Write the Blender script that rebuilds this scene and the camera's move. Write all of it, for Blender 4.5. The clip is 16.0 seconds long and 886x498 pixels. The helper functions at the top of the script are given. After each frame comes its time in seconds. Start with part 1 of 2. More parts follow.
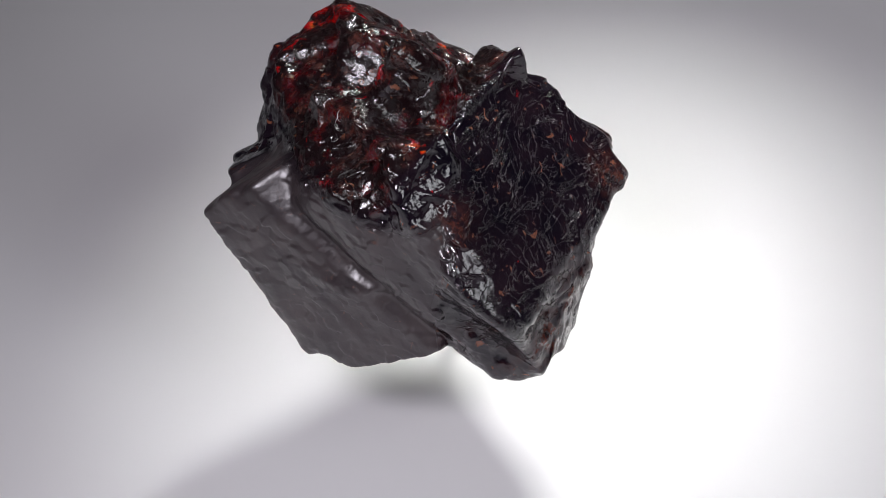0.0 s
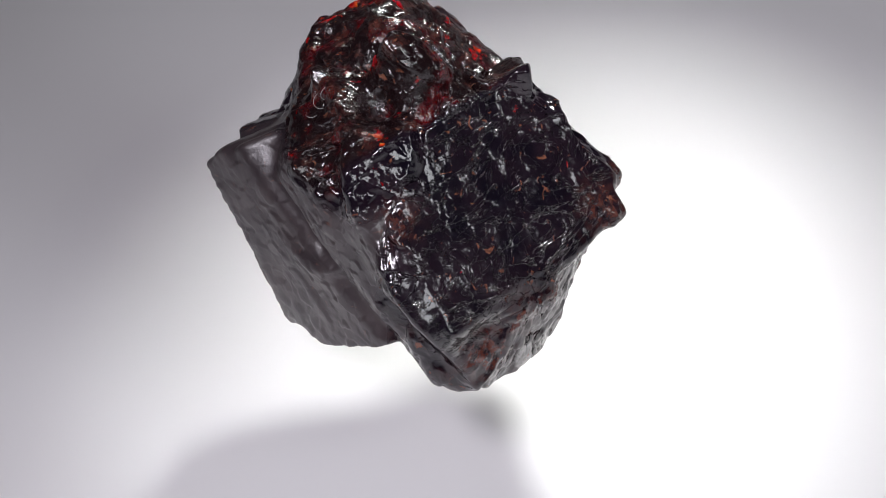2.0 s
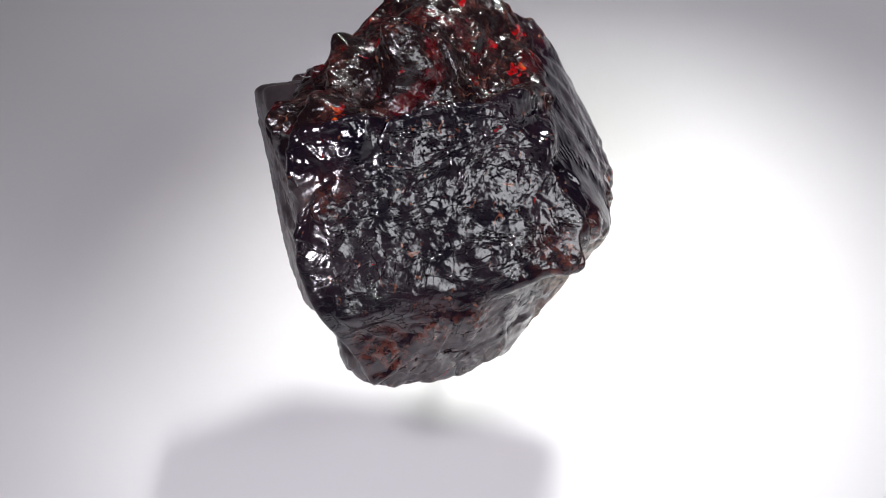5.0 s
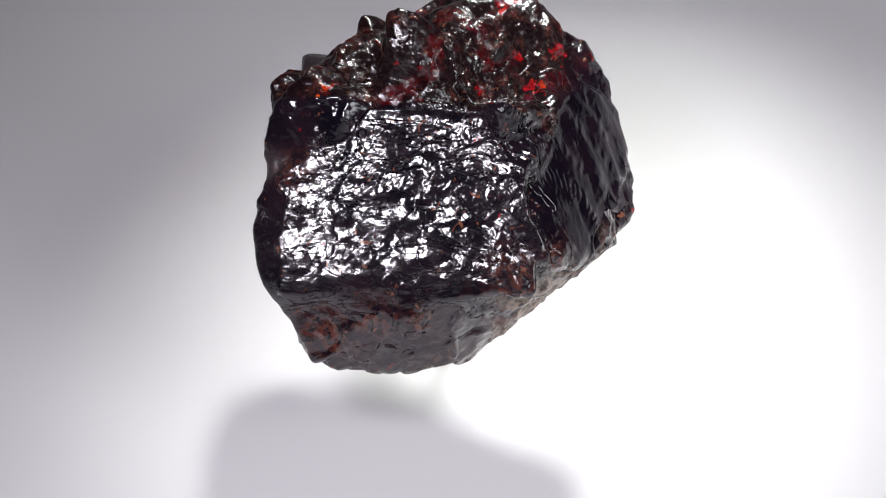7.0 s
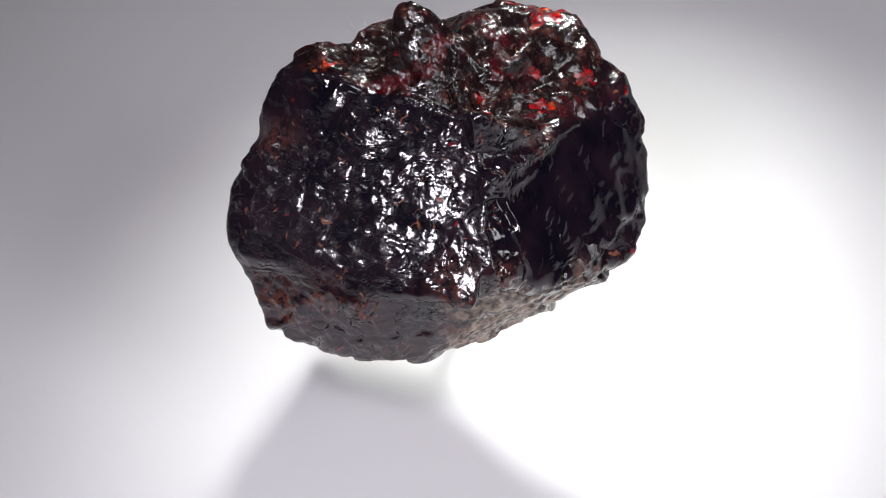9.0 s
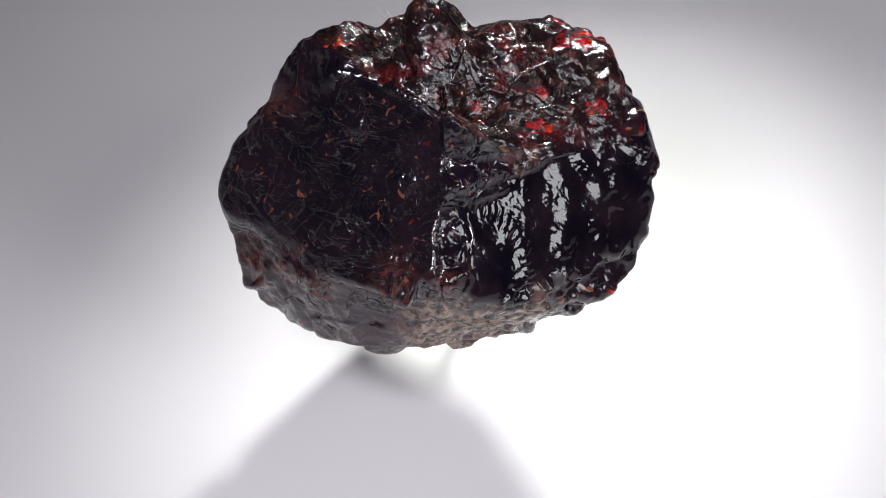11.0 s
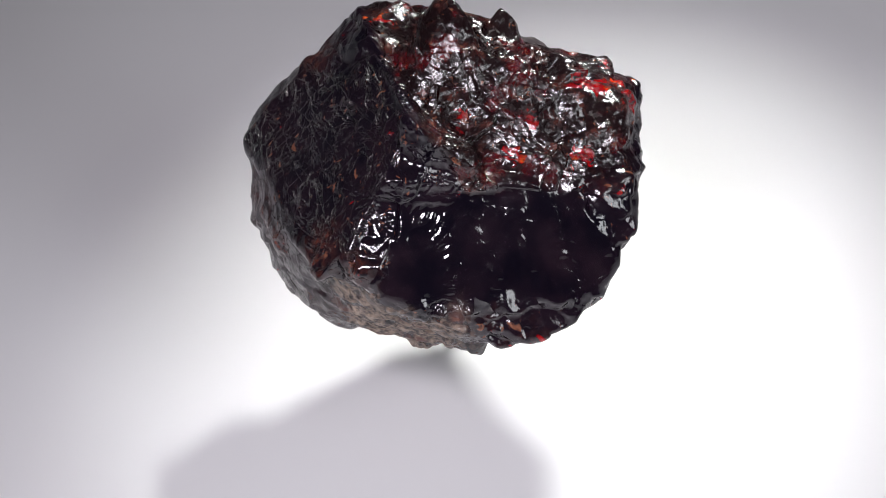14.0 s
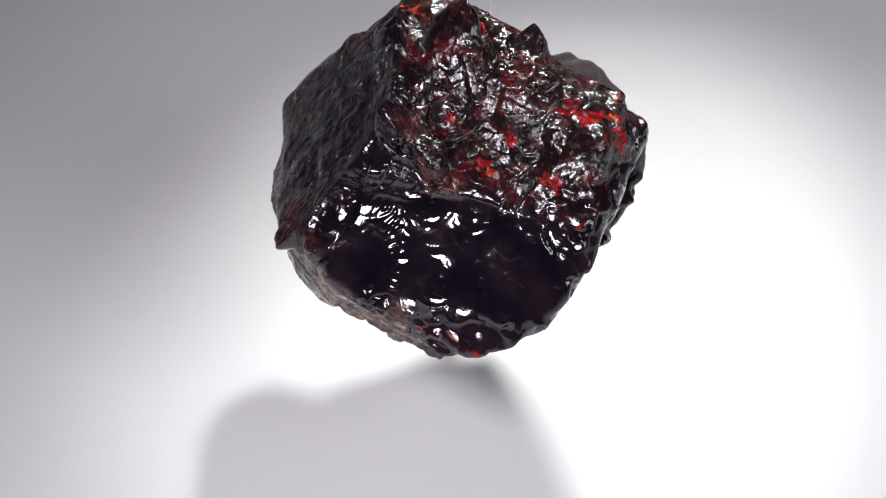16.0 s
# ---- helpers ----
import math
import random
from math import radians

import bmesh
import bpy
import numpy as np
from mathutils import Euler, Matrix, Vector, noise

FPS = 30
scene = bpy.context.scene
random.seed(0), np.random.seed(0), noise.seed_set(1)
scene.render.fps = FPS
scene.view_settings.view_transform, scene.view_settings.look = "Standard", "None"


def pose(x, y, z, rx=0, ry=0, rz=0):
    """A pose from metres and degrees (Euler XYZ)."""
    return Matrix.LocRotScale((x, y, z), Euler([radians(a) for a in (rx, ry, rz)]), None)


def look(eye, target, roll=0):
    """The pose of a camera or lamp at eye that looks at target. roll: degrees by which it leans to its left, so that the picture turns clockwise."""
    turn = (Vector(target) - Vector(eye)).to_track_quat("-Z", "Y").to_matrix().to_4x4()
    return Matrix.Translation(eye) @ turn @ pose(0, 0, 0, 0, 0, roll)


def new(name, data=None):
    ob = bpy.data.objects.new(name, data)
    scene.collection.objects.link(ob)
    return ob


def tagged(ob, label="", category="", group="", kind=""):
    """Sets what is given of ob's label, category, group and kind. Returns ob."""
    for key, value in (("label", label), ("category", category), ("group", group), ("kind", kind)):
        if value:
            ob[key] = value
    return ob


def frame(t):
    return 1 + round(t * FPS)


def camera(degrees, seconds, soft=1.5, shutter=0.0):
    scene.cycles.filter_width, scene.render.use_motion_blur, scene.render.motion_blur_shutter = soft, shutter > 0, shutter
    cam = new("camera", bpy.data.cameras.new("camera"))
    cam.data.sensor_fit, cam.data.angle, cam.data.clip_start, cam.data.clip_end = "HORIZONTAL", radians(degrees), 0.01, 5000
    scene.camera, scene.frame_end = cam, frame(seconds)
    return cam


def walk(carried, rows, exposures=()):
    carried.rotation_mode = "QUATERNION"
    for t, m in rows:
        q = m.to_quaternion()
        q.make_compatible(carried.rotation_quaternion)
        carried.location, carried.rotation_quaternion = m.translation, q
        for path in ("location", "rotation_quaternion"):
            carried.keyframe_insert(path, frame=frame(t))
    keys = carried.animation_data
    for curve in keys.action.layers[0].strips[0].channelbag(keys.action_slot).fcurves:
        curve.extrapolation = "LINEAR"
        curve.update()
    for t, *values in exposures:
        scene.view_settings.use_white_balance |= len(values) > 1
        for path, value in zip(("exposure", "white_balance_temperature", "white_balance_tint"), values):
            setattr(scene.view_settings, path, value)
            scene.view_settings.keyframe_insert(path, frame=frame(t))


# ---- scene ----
cam = camera(19.15, 16.0, soft=0.9)
EYE, TARGET = (0.0, -0.11225, 0.10094), (0.000053, -0.006124, 0.011172)
walk(cam, [(0.0, look(EYE, TARGET, -0.372)), (16.0, look(EYE, TARGET, -0.372))],
     exposures=[(0.0, -0.35), (1.0, -0.22), (2.0, -0.08), (3.0, 0.0), (16.0, 0.0)])

# ---- light ----
world = bpy.data.worlds.new("room_light")
scene.world = world
world.use_nodes = True
world.node_tree.nodes["Background"].inputs["Color"].default_value = (0.93, 0.92, 1.0, 1)
world.node_tree.nodes["Background"].inputs["Strength"].default_value = 0.08


def spot(name, eye, target, power, size, blend, radius, colour):
    data = bpy.data.lights.new(name, "SPOT")
    data.energy, data.spot_size, data.spot_blend = power, radians(size), blend
    data.shadow_soft_size, data.color = radius, colour
    new(name, data).matrix_world = look(eye, target)


def panel(name, eye, target, power, wide, high, colour):
    data = bpy.data.lights.new(name, "AREA")
    data.shape, data.size, data.size_y = "RECTANGLE", wide, high
    data.energy, data.color = power, colour
    new(name, data).matrix_world = look(eye, target)


# the desk lamp behind the stone, the soft lamp beside the camera and the bright window
spot("desk_lamp", (0.032, 0.091, 0.103), (0.0070, 0.004, -0.004), 1.65, 16.5, 0.52, 0.014, (1.0, 1.0, 0.98))
spot("camera_lamp", (-0.036, -0.086, 0.116), (0.012, -0.010, 0.0), 0.62, 61, 1.0, 0.019, (0.95, 0.895, 1.0))
panel("window_light", (0.234, -0.203, 0.230), (0, 0, 0.012), 0.44, 0.15, 0.20, (0.93, 0.95, 1.0))


# ---- materials ----
def nodes_of(name):
    mat = bpy.data.materials.new(name)
    mat.use_nodes = True
    tree = mat.node_tree
    return mat, tree, tree.nodes["Principled BSDF"]


def add(tree, kind, **values):
    node = tree.nodes.new(kind)
    for key, value in values.items():
        node.inputs[key].default_value = value
    return node


def blend_colour(tree, factor, a, b):
    """Colour a where the factor is 0, b where it is 1; each a socket or a colour."""
    mix = tree.nodes.new("ShaderNodeMix")
    mix.data_type = "RGBA"
    tree.links.new(factor, mix.inputs["Factor"])
    for value, socket in ((a, mix.inputs["A"]), (b, mix.inputs["B"])):
        if isinstance(value, bpy.types.NodeSocket):
            tree.links.new(value, socket)
        else:
            socket.default_value = (*value, 1)
    return mix.outputs["Result"]


def sums(tree, operation, a, b, clamp=False):
    node = tree.nodes.new("ShaderNodeMath")
    node.operation, node.use_clamp = operation, clamp
    for value, socket in ((a, node.inputs[0]), (b, node.inputs[1])):
        if isinstance(value, bpy.types.NodeSocket):
            tree.links.new(value, socket)
        else:
            socket.default_value = value
    return node.outputs[0]


def span(tree, value, low, high, to_low=0.0, to_high=1.0):
    node = add(tree, "ShaderNodeMapRange", **{"From Min": low, "From Max": high, "To Min": to_low, "To Max": to_high})
    tree.links.new(value, node.inputs["Value"])
    return node.outputs["Result"]


def paper():
    mat, tree, shader = nodes_of("white_paper")
    place = add(tree, "ShaderNodeTexCoord").outputs["Object"]
    cloud = add(tree, "ShaderNodeTexNoise", Scale=30.0, Detail=2.0)
    grain = add(tree, "ShaderNodeTexNoise", Scale=4000.0, Detail=3.0)
    tree.links.new(place, cloud.inputs["Vector"])
    tree.links.new(place, grain.inputs["Vector"])
    tree.links.new(blend_colour(tree, span(tree, cloud.outputs["Fac"], 0.35, 0.65), (0.80, 0.79, 0.79), (0.82, 0.82, 0.82)),
                   shader.inputs["Base Color"])
    bump = add(tree, "ShaderNodeBump", Strength=0.05, Distance=0.00002)
    tree.links.new(grain.outputs["Fac"], bump.inputs["Height"])
    tree.links.new(bump.outputs["Normal"], shader.inputs["Normal"])
    shader.inputs["Roughness"].default_value = 0.85
    return mat


def plaster():
    mat, tree, shader = nodes_of("grey_plaster")
    place = add(tree, "ShaderNodeTexCoord").outputs["Object"]
    stains = add(tree, "ShaderNodeTexNoise", Scale=4.0, Detail=4.0)
    grain = add(tree, "ShaderNodeTexNoise", Scale=180.0, Detail=3.0)
    tree.links.new(place, stains.inputs["Vector"])
    tree.links.new(place, grain.inputs["Vector"])
    tree.links.new(blend_colour(tree, stains.outputs["Fac"], (0.36, 0.35, 0.36), (0.48, 0.47, 0.48)), shader.inputs["Base Color"])
    bump = add(tree, "ShaderNodeBump", Strength=0.2, Distance=0.001)
    tree.links.new(grain.outputs["Fac"], bump.inputs["Height"])
    tree.links.new(bump.outputs["Normal"], shader.inputs["Normal"])
    shader.inputs["Roughness"].default_value = 0.9
    return mat


def lint():
    mat, tree, shader = nodes_of("lint")
    shader.inputs["Base Color"].default_value = (0.72, 0.72, 0.74, 1)
    shader.inputs["Roughness"].default_value = 0.6
    return mat


def garnet():
    mat, tree, shader = nodes_of("garnet")
    link = tree.links.new
    place = add(tree, "ShaderNodeTexCoord").outputs["Object"]

    def mask(name):
        node = tree.nodes.new("ShaderNodeAttribute")
        node.attribute_name = name
        return node.outputs["Fac"]

    def noise_at(scale, detail=3.0, rough=0.55, warp=0.0, stretch=None):
        node = add(tree, "ShaderNodeTexNoise", Scale=scale, Detail=detail, Roughness=rough, Distortion=warp)
        source = place
        if stretch:
            moved = add(tree, "ShaderNodeMapping", Scale=stretch)
            link(place, moved.inputs["Vector"])
            source = moved.outputs["Vector"]
        link(source, node.inputs["Vector"])
        return node.outputs["Fac"]

    def times(a, b):
        return sums(tree, "MULTIPLY", a, b)

    def plus(a, b, clamp=False):
        return sums(tree, "ADD", a, b, clamp)

    crust, warm, etched = mask("crust"), mask("ember"), mask("etched")
    glassy, satin, crown, rust = mask("glassy"), mask("satin"), mask("crown"), mask("rust")
    fine, coarse, dust = noise_at(2600.0, 4.0), noise_at(420.0, 4.0), noise_at(6000.0, 2.0)
    spots = noise_at(1250.0, 5.0, 0.65, 0.6)
    # painted through-light: red flecks where the warm zones and the flecks' own grain meet
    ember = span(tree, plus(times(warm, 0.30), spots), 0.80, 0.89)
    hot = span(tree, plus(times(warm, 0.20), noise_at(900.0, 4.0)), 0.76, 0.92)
    # near-black purple-brown body, wine-red crown, tan and brown crust
    body = blend_colour(tree, span(tree, coarse, 0.40, 0.65), (0.005, 0.0035, 0.008), (0.016, 0.008, 0.014))
    pocket = span(tree, noise_at(430.0, 5.0, 0.65), 0.52, 0.64)
    wine = blend_colour(tree, pocket, (0.010, 0.004, 0.005), (0.095, 0.006, 0.010))
    tan = blend_colour(tree, span(tree, fine, 0.38, 0.62), (0.040, 0.024, 0.020), (0.44, 0.33, 0.25))
    tan = blend_colour(tree, span(tree, coarse, 0.56, 0.68), tan, (0.14, 0.050, 0.036))
    # red to orange base colour that stands in for light shining through
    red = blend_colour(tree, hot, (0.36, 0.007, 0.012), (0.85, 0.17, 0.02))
    colour = blend_colour(tree, crown, body, wine)
    colour = blend_colour(tree, times(span(tree, noise_at(1700.0, 3.0, 0.6, 0.8), 0.64, 0.72), sums(tree, "SUBTRACT", 1.0, glassy, True)), colour, (0.22, 0.085, 0.05))
    colour = blend_colour(tree, times(satin, span(tree, noise_at(520.0, 5.0, 0.65), 0.30, 0.66, 0.35, 1.0)), colour, (0.062, 0.048, 0.050))
    colour = blend_colour(tree, times(crown, span(tree, noise_at(700.0, 5.0, 0.7), 0.54, 0.68)), colour, (0.095, 0.030, 0.024))
    colour = blend_colour(tree, times(rust, span(tree, fine, 0.42, 0.60)), colour, (0.14, 0.042, 0.028))
    colour = blend_colour(tree, crust, colour, tan)
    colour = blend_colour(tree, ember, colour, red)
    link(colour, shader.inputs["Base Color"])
    # the gloss
    rough = span(tree, coarse, 0.3, 0.7, 0.05, 0.16)
    rough = plus(rough, times(crust, 0.40), True)
    rough = plus(rough, times(satin, 0.26), True)
    rough = plus(rough, times(etched, 0.05), True)
    rough = plus(rough, times(crown, span(tree, fine, 0.35, 0.65, 0.0, 0.22)), True)
    link(rough, shader.inputs["Roughness"])
    shader.inputs["IOR"].default_value = 1.78
    # light that spreads inside the painted red flecks and the crown's red pockets
    shader.subsurface_method = "RANDOM_WALK"
    link(plus(ember, times(times(crown, pocket), 0.8), True), shader.inputs["Subsurface Weight"])
    shader.inputs["Subsurface Radius"].default_value = (1.0, 0.12, 0.06)
    shader.inputs["Subsurface Scale"].default_value = 0.0012
    # the relief: etch lines and streaks on one face, chips and grain on the others
    def grooves(source, step, width):
        """Narrow meandering cuts along the level lines of a noise."""
        return span(tree, times(sums(tree, "PINGPONG", source, step), 1 / step), 0.0, width, 1.0, 0.0)

    lines = grooves(noise_at(210.0, 5.0, 0.60, 2.4), 0.075, 0.12)
    streaks = grooves(noise_at(170.0, 5.0, 0.60, 1.0, (1, 1, 3.2)), 0.085, 0.12)
    chips = noise_at(800.0, 5.0, 0.7, 0.5)

    def breaks(scale):
        """Flat breaks, each with a tilt of its own."""
        cells = add(tree, "ShaderNodeTexVoronoi", Scale=scale)
        warped = tree.nodes.new("ShaderNodeVectorMath")
        warped.operation = "MULTIPLY_ADD"
        link(add_noise(scale * 1.3), warped.inputs[0])
        warped.inputs[1].default_value = (0.7 / scale,) * 3
        link(place, warped.inputs[2])
        link(warped.outputs[0], cells.inputs["Vector"])
        away, tilt, dot = (tree.nodes.new("ShaderNodeVectorMath") for _ in range(3))
        away.operation, tilt.operation, dot.operation = "SUBTRACT", "SUBTRACT", "DOT_PRODUCT"
        link(warped.outputs[0], away.inputs[0])
        link(cells.outputs["Position"], away.inputs[1])
        link(cells.outputs["Color"], tilt.inputs[0])
        tilt.inputs[1].default_value = (0.5, 0.5, 0.5)
        link(away.outputs[0], dot.inputs[0])
        link(tilt.outputs[0], dot.inputs[1])
        return times(dot.outputs["Value"], 1 / 0.00012)

    def add_noise(scale):
        node = add(tree, "ShaderNodeTexNoise", Scale=scale, Detail=2.0)
        link(place, node.inputs["Vector"])
        return node.outputs["Color"]

    facets_big, facets_small = breaks(330.0), breaks(1500.0)
    broken = sums(tree, "SUBTRACT", 1.0, plus(etched, plus(glassy, satin), True), True)
    height = times(plus(times(lines, -1.1), times(streaks, -0.9)), etched)
    height = plus(height, times(chips, plus(times(etched, 0.09), span(tree, broken, 0.0, 1.0, 0.05, 0.20))))
    height = plus(height, times(facets_big, plus(times(etched, 0.09), times(broken, 0.42), True)))
    height = plus(height, times(facets_small, plus(times(etched, 0.18), times(broken, 0.12), True)))
    height = plus(height, times(fine, plus(times(etched, 0.10), span(tree, broken, 0.0, 1.0, 0.05, 0.22))))
    height = plus(height, times(dust, plus(times(crust, 0.6), plus(times(satin, 0.12), times(crown, 0.16)))))
    height = plus(height, times(crown, plus(times(fine, 0.30), times(facets_small, 0.14))))
    # hackles that fan out from where the glassy face broke
    def along(x, y, z):
        dot = tree.nodes.new("ShaderNodeVectorMath")
        dot.operation = "DOT_PRODUCT"
        link(arm.outputs[0], dot.inputs[0])
        dot.inputs[1].default_value = (x, y, z)
        return dot.outputs["Value"]

    arm = tree.nodes.new("ShaderNodeVectorMath")
    arm.operation = "SUBTRACT"
    link(place, arm.inputs[0])
    arm.inputs[1].default_value = (0.0052, -0.0068, 0.0112)
    out, up = along(0.42, 0.91, 0.0), along(0.0, 0.0, 1.0)
    swing = sums(tree, "ARCTAN2", up, out)
    far = sums(tree, "SQRT", plus(times(out, out), times(up, up)), 0.0)
    ring = sums(tree, "SINE", plus(times(far, 2900.0), times(coarse, 9.0)), 0.0)
    fan = sums(tree, "SINE", plus(times(swing, 58.0), times(noise_at(500.0, 2.0), 14.0)), 0.0)
    fan = times(times(fan, span(tree, ring, 0.1, 0.9)), span(tree, far, 0.0015, 0.0035))
    height = plus(height, times(glassy, plus(times(fan, 0.16), times(ring, 0.10))))
    bump = add(tree, "ShaderNodeBump", Strength=0.85, Distance=0.00012)
    link(height, bump.inputs["Height"])
    link(bump.outputs["Normal"], shader.inputs["Normal"])
    return mat


PAPER, PLASTER, LINT, GARNET = paper(), plaster(), lint(), garnet()


# ---- the support ----
def link_mesh(name, bm, material, smooth=True):
    mesh = bpy.data.meshes.new(name)
    bm.to_mesh(mesh)
    bm.free()
    mesh.materials.append(material)
    mesh.polygons.foreach_set("use_smooth", [smooth] * len(mesh.polygons))
    return new(name, mesh)


def sheet():
    """The white sheet on the table, with a slight lift towards its rim."""
    bm = bmesh.new()
    bmesh.ops.create_grid(bm, x_segments=40, y_segments=40, size=0.8)
    bmesh.ops.solidify(bm, geom=bm.faces[:], thickness=0.0006)
    top = max(v.co.z for v in bm.verts)
    for v in bm.verts:
        v.co.z -= top + 0.004
    ob = link_mesh("floor", bm, PAPER)
    tagged(ob, "smooth white paper sheet under the lit stone", "table surface", kind="structure")


def peg():
    """The thin leaning pin that holds the stone off the sheet."""
    bm = bmesh.new()
    bmesh.ops.create_cone(bm, cap_ends=True, segments=40, radius1=0.00022, radius2=0.00014, depth=0.010)
    bmesh.ops.bevel(bm, geom=[e for e in bm.edges if abs(e.verts[0].co.z - e.verts[1].co.z) < 1e-5], offset=0.00004, segments=2, affect="EDGES")
    for v in bm.verts:
        v.co.z += 0.001
        v.co.y += 0.007 * (1 - v.co.z / 0.006)
        v.co.x += 0.002 * (1 - v.co.z / 0.006)
    ob = link_mesh("support_pin", bm, PAPER)
    tagged(ob, "thin leaning white pin under the stone", "stand")


def room():
    """Plain grey walls and a ceiling that close the place round the table."""
    def slab(name, size, middle, label):
        bm = bmesh.new()
        bmesh.ops.create_cube(bm, size=1.0)
        for v in bm.verts:
            v.co = Vector(v.co[n] * size[n] + middle[n] for n in range(3))
        bmesh.ops.bevel(bm, geom=bm.edges[:], offset=0.004, segments=2, affect="EDGES")
        tagged(link_mesh(name, bm, PLASTER, False), label, kind="structure")

    grey = "plain grey plastered wall round the table"
    slab("wall_north", (1.60, 0.05, 1.01), (0, 0.825, 0.495), grey)
    slab("wall_south", (1.60, 0.05, 1.01), (0, -0.825, 0.495), grey)
    slab("wall_east", (0.05, 1.70, 1.01), (0.825, 0, 0.495), grey)
    slab("wall_west", (0.05, 1.70, 1.01), (-0.825, 0, 0.495), grey)
    slab("ceiling", (1.70, 1.70, 0.05), (0, 0, 1.025), "plain grey plastered ceiling over the table")


# ---- the stone ----
# Its faces, as five grown-together crystals round one heart: heading and tilt in degrees, distance in millimetres
BODY = [(330, 51, 4.9), (119, 65, 6.3), (47, 29, 10.1), (252, 43, 5.1), (119, 21, 8.2), (337, 29, 6.4), (199, 17, 7.9), (61, -27, 8.4), (251, -3, 9.9), (145, -30, 7.2), (310, -35, 9.2), (201, -83, 8.9), (41, -64, 7.6), (280, -11, 8.9)]
CROWN = [(349, 72, 4.0), (232, 43, 7.2), (56, 14, 4.7), (298, 28, 1.7), (134, -6, 5.8), (330, 29, 7.2), (263, 12, 7.1), (65, 6, 9.5), (343, -48, 1.5), (152, -30, 6.7)]
LOBE = [(67, 53, 4.4), (204, 30, 1.9), (164, -1, 8.4), (352, 21, 3.4), (245, -48, 5.7), (56, -21, 4.9)]
SPUR = [(102, 66, 9.0), (62, 60, 3.8), (175, 50, 2.9), (31, 20, 4.6), (273, 34, 9.3), (126, -39, 8.5), (302, 2, 4.4), (228, -24, 5.0), (56, -61, 7.7)]
CAP = [(12, 81, 3.5), (63, 48, 4.2), (205, 40, 2.6), (120, 29, 12.8), (331, 3, 5.7), (169, 0, 7.9), (38, -60, 6.8), (299, -49, 3.3), (89, -35, 10.3)]
# swells and hollows of the broken crown: heading, tilt, height
SWELLS = [(352, 64, -0.50), (21, 54, 0.17), (161, 51, -2.57), (134, 69, 3.74), (109, 60, -4.40), (157, 51, 0.22), (93, 57, 2.57), (277, 32, -0.62), (307, 44, 1.01), (133, 55, 0.71), (328, 61, -0.82)]
HEART = Vector((0.2, 0.2, 12.4))
# spots coloured as if light shone through: x, y, z and reach in millimetres
LIT_THROUGH = [(-4.2, -7.0, 11.8, 0.7), (1.2, -4.4, 16.9, 0.6), (4.7, 7.1, 17.8, 1.5), (5.6, 7.8, 16.4, 1.0), (2.8, 8.2, 17.1, 0.9), (-1.2, 3.0, 17.2, 1.2),
        (4.4, 2.8, 17.0, 0.8), (2.2, 0.0, 16.4, 1.1), (0.8, -4.3, 15.6, 0.5), (5.3, 1.1, 15.6, 0.7), (2.1, -7.6, 13.7, 0.4),
        (-6.2, -0.5, 18.0, 0.7), (-2.0, 2.8, 18.7, 1.2), (6.9, 3.9, 15.6, 0.8), (-10.2, -5.2, 9.6, 1.0), (-7.6, -5.9, 12.6, 0.5), (5.5, -2.2, 14.8, 0.6)]
# reddish broken ledges under the etched face
LEDGES = [(-7.6, -7.9, 7.6, 1.6), (-5.2, -9.0, 8.9, 1.5), (-2.6, -8.8, 8.8, 1.0), (2.0, -9.0, 11.3, 1.3), (4.6, -8.2, 11.4, 1.0), (-8.6, -3.0, 15.4, 1.0)]
LINT_AT = Vector((-5.2, 4.0, 17.6))


def facets(planes, ways):
    """One over the distance to each face along each way."""
    a, b, d = np.array(planes, float).T
    a, b = np.radians(a), np.radians(b)
    normals = np.stack([np.cos(a) * np.cos(b), np.sin(a) * np.cos(b), np.sin(b)], 1)
    return ways @ normals.T / d


def crystal(planes, ways):
    """The distance to the rounded hull of a crystal along each way."""
    k = facets(planes, ways).clip(1 / 30, None)
    return 1 / (k ** 26).sum(1) ** (1 / 26)


def smooth(x, low, high):
    u = ((x - low) / (high - low)).clip(0, 1)
    return u * u * (3 - 2 * u)


def facing(ways, heading, tilt):
    a, b = radians(heading), radians(tilt)
    return ways @ np.array([math.cos(a) * math.cos(b), math.sin(a) * math.cos(b), math.sin(b)])


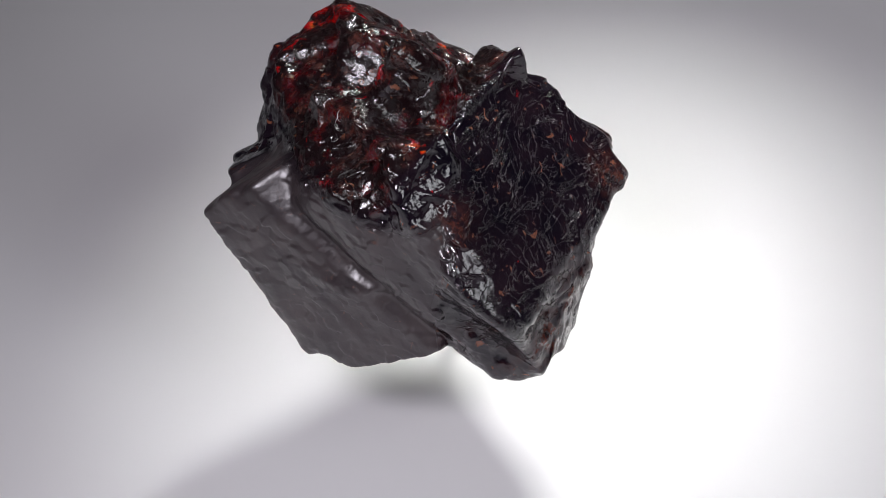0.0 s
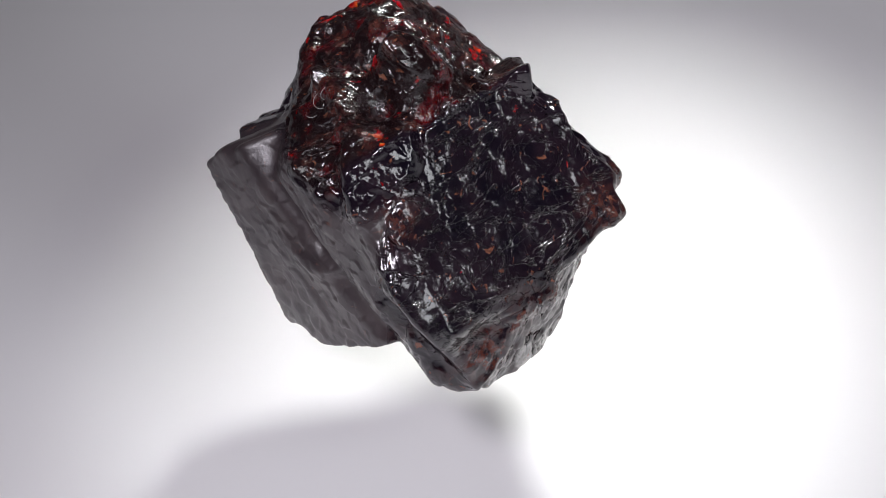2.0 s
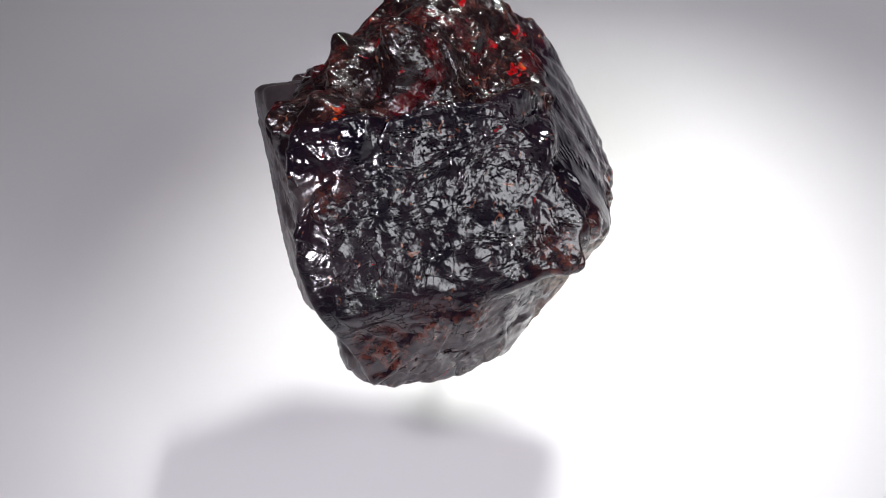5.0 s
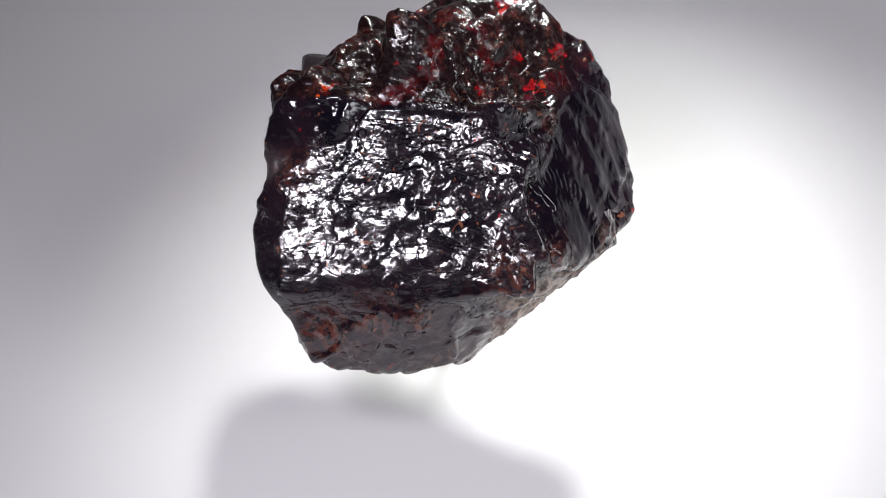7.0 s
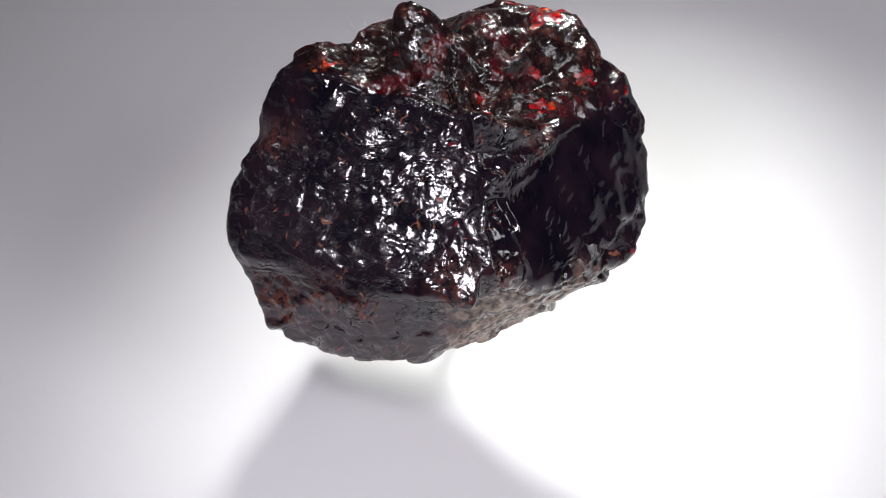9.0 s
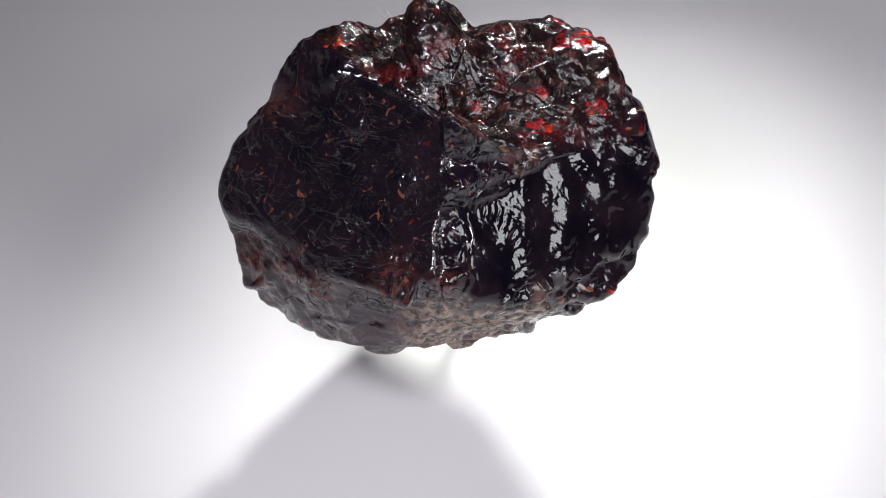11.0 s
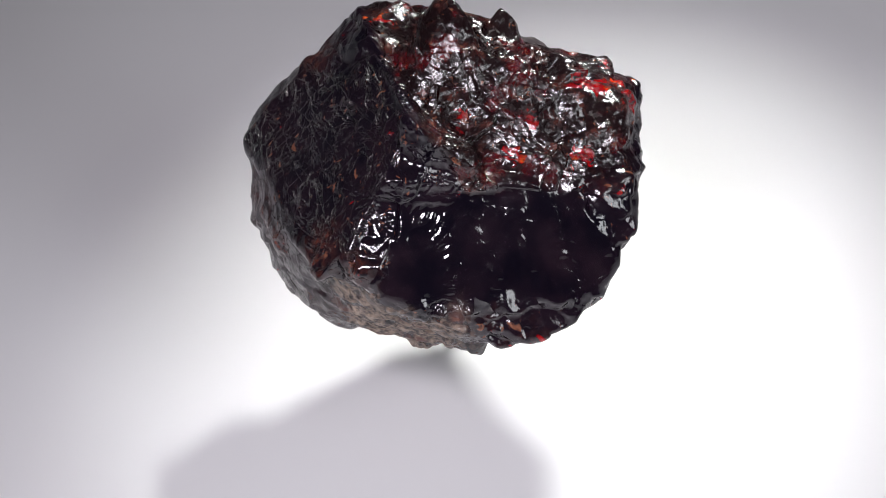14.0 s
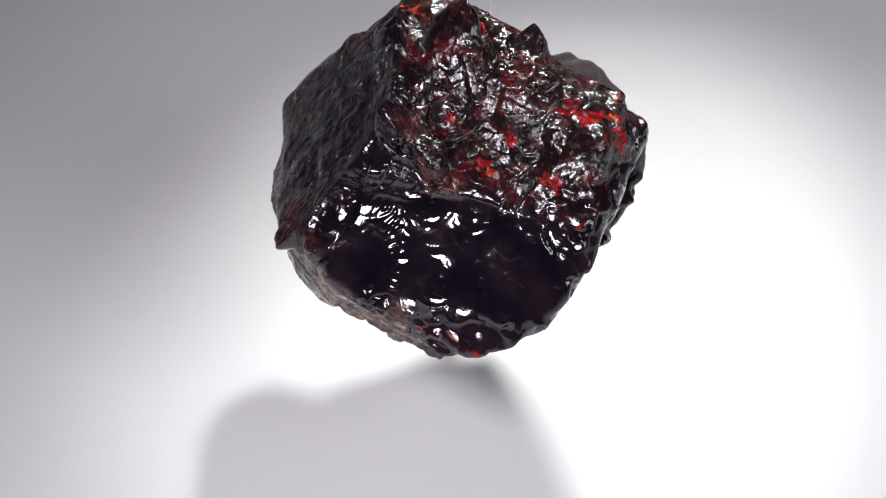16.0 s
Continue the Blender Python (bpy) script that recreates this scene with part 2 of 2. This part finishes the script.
def stone():
    bm = bmesh.new()
    bmesh.ops.create_icosphere(bm, subdivisions=8, radius=1.0)
    bm.verts.index_update()
    ways = np.array([v.co for v in bm.verts])
    ways /= np.linalg.norm(ways, axis=1)[:, None]
    hulls = np.stack([crystal(p, ways) for p in (BODY, CROWN, LOBE, SPUR, CAP)], 1)
    reach = (hulls ** 26).sum(1) ** (1 / 26) + 0.22
    for turn, tilt, height in SWELLS:
        reach = reach + height * np.exp((facing(ways, turn, tilt) - 1) / 0.035)
    place = ways * reach[:, None]

    def field(scale, octaves=4, seed=0.0, stretch=(1, 1, 1)):
        pts = place * (scale * np.array(stretch)) + seed
        return np.array([noise.fractal(p, 0.9, 2.1, octaves) for p in pts.tolist()])

    def chipped(scale, seed):
        """Small flat breaks, each with a tilt of its own."""
        pts = place * scale + seed
        near = np.array([noise.voronoi(p)[1][0] for p in pts.tolist()])
        turn = np.stack([np.sin(near @ np.array(w)) for w in ((127.1, 311.7, 74.7), (269.5, 183.3, 246.1), (113.5, 271.9, 124.6))], 1)
        return ((pts - near) * turn).sum(1) / scale

    # how near a ridge between two faces lies
    k = np.sort(facets(BODY, ways), axis=1)
    ridge = 1 - smooth((k[:, -1] - k[:, -2]) * reach, 0.0, 0.14)
    lumps, chips, waves = field(0.22, 3), field(0.75, 4, 7.0), field(0.45, 3, 3.0, (1, 1, 2.2))
    big, small = chipped(0.42, 3.3), chipped(1.25, 9.1)
    heading = np.degrees(np.arctan2(ways[:, 1], ways[:, 0])) % 360

    def between(low, high, soft=7.0):
        """1 for headings from low round to high."""
        half = ((high - low) % 360) / 2
        off = np.abs((heading - low - half + 180) % 360 - 180) + 4 * lumps
        return 1 - smooth(off, half - soft, half)

    def near_to(spots):
        """1 at the middle of each spot, 0 past its reach."""
        out = np.zeros(len(ways))
        for x, y, z, size in spots:
            gap = np.linalg.norm(place + np.array(HEART) - np.array((x, y, z)), axis=1)
            out = np.maximum(out, np.exp(-(gap / size) ** 2))
        return out

    up = ways[:, 2]
    # the straight ridge parts the crown from the etched face below it
    over = ways @ np.array((0.226, 0.873, 0.432))
    etched = between(198, 299, 5.0) * (1 - smooth(over + 0.02 * lumps, -0.05, 0.0)) * smooth(up + 0.1 * lumps, -0.46, -0.30)
    glassy = between(303, 25, 5.0) * (1 - smooth(up + 0.15 * lumps, 0.26, 0.40)) * smooth(up + 0.08 * lumps, -0.32, -0.22)
    satin = between(105, 197) * (1 - smooth(up + 0.1 * lumps, 0.16, 0.32))
    crust = smooth(-up + 0.22 * lumps, 0.20, 0.36) * between(272, 340, 16.0) * smooth(chips + 0.8, 0.2, 0.6) * (1 - 0.8 * glassy)
    crust = np.maximum(crust, 0.12 * smooth(-up, 0.5, 0.7)) * (1 - satin)
    # the three great flat faces
    for zone, turn, tilt, away in ((etched * smooth(up, -0.30, -0.12), 256.5, 42.5, 5.6), (0.75 * glassy, 335, 34.5, 6.2), (0.6 * satin, 166, -5, 8.65)):
        flat = away / facing(ways, turn, tilt).clip(0.3, None)
        reach = reach + zone * np.clip(flat - reach, -3.5, 0.25 + 2.5 * np.maximum(between(214, 290, 7.0), smooth(up, 0.16, 0.32)) * etched)
    ledges = near_to(LEDGES)
    rust = np.clip(smooth(-up + 0.45 * chips, 0.34, 0.55) * 0.12 + 0.75 * ledges, 0, 1) * (1 - satin) * (1 - 0.7 * glassy)
    crown = smooth(over + 0.05 * lumps, 0.0, 0.08) * smooth(up + 0.1 * lumps, 0.22, 0.42)
    plain = np.maximum(np.maximum(etched, glassy), satin)
    # through-light put into the colour at set spots, ridges and crown
    glow = near_to(LIT_THROUGH)
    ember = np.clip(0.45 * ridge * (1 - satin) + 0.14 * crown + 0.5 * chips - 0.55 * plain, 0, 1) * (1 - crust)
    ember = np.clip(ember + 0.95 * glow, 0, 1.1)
    # broken chips on the crown and the rims, steps on the etched face
    reach = reach + 0.16 * lumps * (1 - 0.85 * etched) + 0.10 * chips * (1 - 0.8 * plain)
    reach = reach + (0.13 * crown + 0.13 * (1 - plain)) * big + (0.16 * (1 - 0.9 * plain) + 0.02 * etched + 0.09 * satin) * small
    terraces = np.floor(7 * waves) / 7 + smooth(7 * waves - np.floor(7 * waves), 0.8, 1.0) / 7
    reach = reach + 0.09 * etched * terraces + 0.25 * ledges * (chips + 0.3 * big)
    # shell-like ripples on the glassy face, which spread from its rim
    focus = reach * np.arccos(facing(ways, 300, -8).clip(-1, 1))
    wave = np.sin(2 * np.pi * focus / 3.1 + 3.0 * lumps + 1.0 * chips)
    reach = reach + glassy * (0.05 * wave + 0.02 * chips)
    # the straight raised rim between the etched face and the crown
    rim = np.array([(-8.4 + 0.29 * n, -0.3 - 0.082 * n, 5.0 + 0.016 * n) for n in range(41)])
    rim /= np.linalg.norm(rim, axis=1)[:, None]
    off = reach * np.arccos((ways @ rim.T).max(1).clip(-1, 1))
    reach = reach + 0.26 * np.exp(-(off / 0.30) ** 2) - 0.20 * np.exp(-(off / 1.0) ** 2) * crown
    # wear the sharpest points down
    bm.edges.ensure_lookup_table()
    ends = np.array([(e.verts[0].index, e.verts[1].index) for e in bm.edges])
    count = np.bincount(ends.ravel(), minlength=len(reach))
    for _ in range(11):
        near = np.bincount(ends[:, 0], reach[ends[:, 1]], len(reach)) + np.bincount(ends[:, 1], reach[ends[:, 0]], len(reach))
        reach = np.clip(reach, near / count - 0.05, near / count + 0.03)
    for v, w, r in zip(bm.verts, ways.tolist(), reach.tolist()):
        v.co = (HEART + Vector(w) * r) * 0.001
    ob = link_mesh("garnet_stone", bm, GARNET)
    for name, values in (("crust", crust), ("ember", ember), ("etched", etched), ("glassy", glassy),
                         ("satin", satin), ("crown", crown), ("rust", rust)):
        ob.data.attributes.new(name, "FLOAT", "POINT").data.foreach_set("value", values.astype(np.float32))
    tagged(ob, "rough dark red garnet crystal with glossy broken faces and tan crust", "gemstone")
    return ob


def fibre(stone_thing, start, swing, length):
    """A thin curved lint fibre caught on the stone's rim."""
    bm = bmesh.new()
    rings = []
    for n in range(13):
        u = n / 12
        a = radians(swing + 55 * u)
        middle = Vector(start) + Vector((-math.cos(a) * u, 0.25 * u * math.sin(3 * u), 0.55 * math.sin(a) * u + 0.25 * u * u)) * length
        rings.append([bm.verts.new((middle + 0.016 * (1 - 0.6 * u) * Vector((0, math.cos(k * math.pi / 3), math.sin(k * math.pi / 3)))) * 0.001)
                      for k in range(6)])
    for a, b in zip(rings, rings[1:]):
        for k in range(6):
            bm.faces.new((a[k], a[(k + 1) % 6], b[(k + 1) % 6], b[k]))
    bm.faces.new(rings[0][::-1])
    bm.faces.new(rings[-1])
    ob = link_mesh("lint_fibre", bm, LINT)
    ob["label"] = "thin pale lint fibre"
    ob.parent = stone_thing


sheet()
room()
peg()
garnet_stone = stone()
for root, swing, length in ((LINT_AT, 20, 1.5), (LINT_AT + Vector((-0.5, 0.1, -0.2)), -10, 1.1), (LINT_AT + Vector((0.4, 0.2, 0.2)), 45, 0.9)):
    fibre(garnet_stone, root, swing, length)


def motions():
    """The stone turns steadily about the upright axis."""
    rows = []
    for n in range(33):
        s = n / 2 - 8
        rows.append((n / 2, pose(0, 0, 0, 0, 0, -9.5831 * s - 0.0100 * s * s)))
    walk(garnet_stone, rows)


motions()
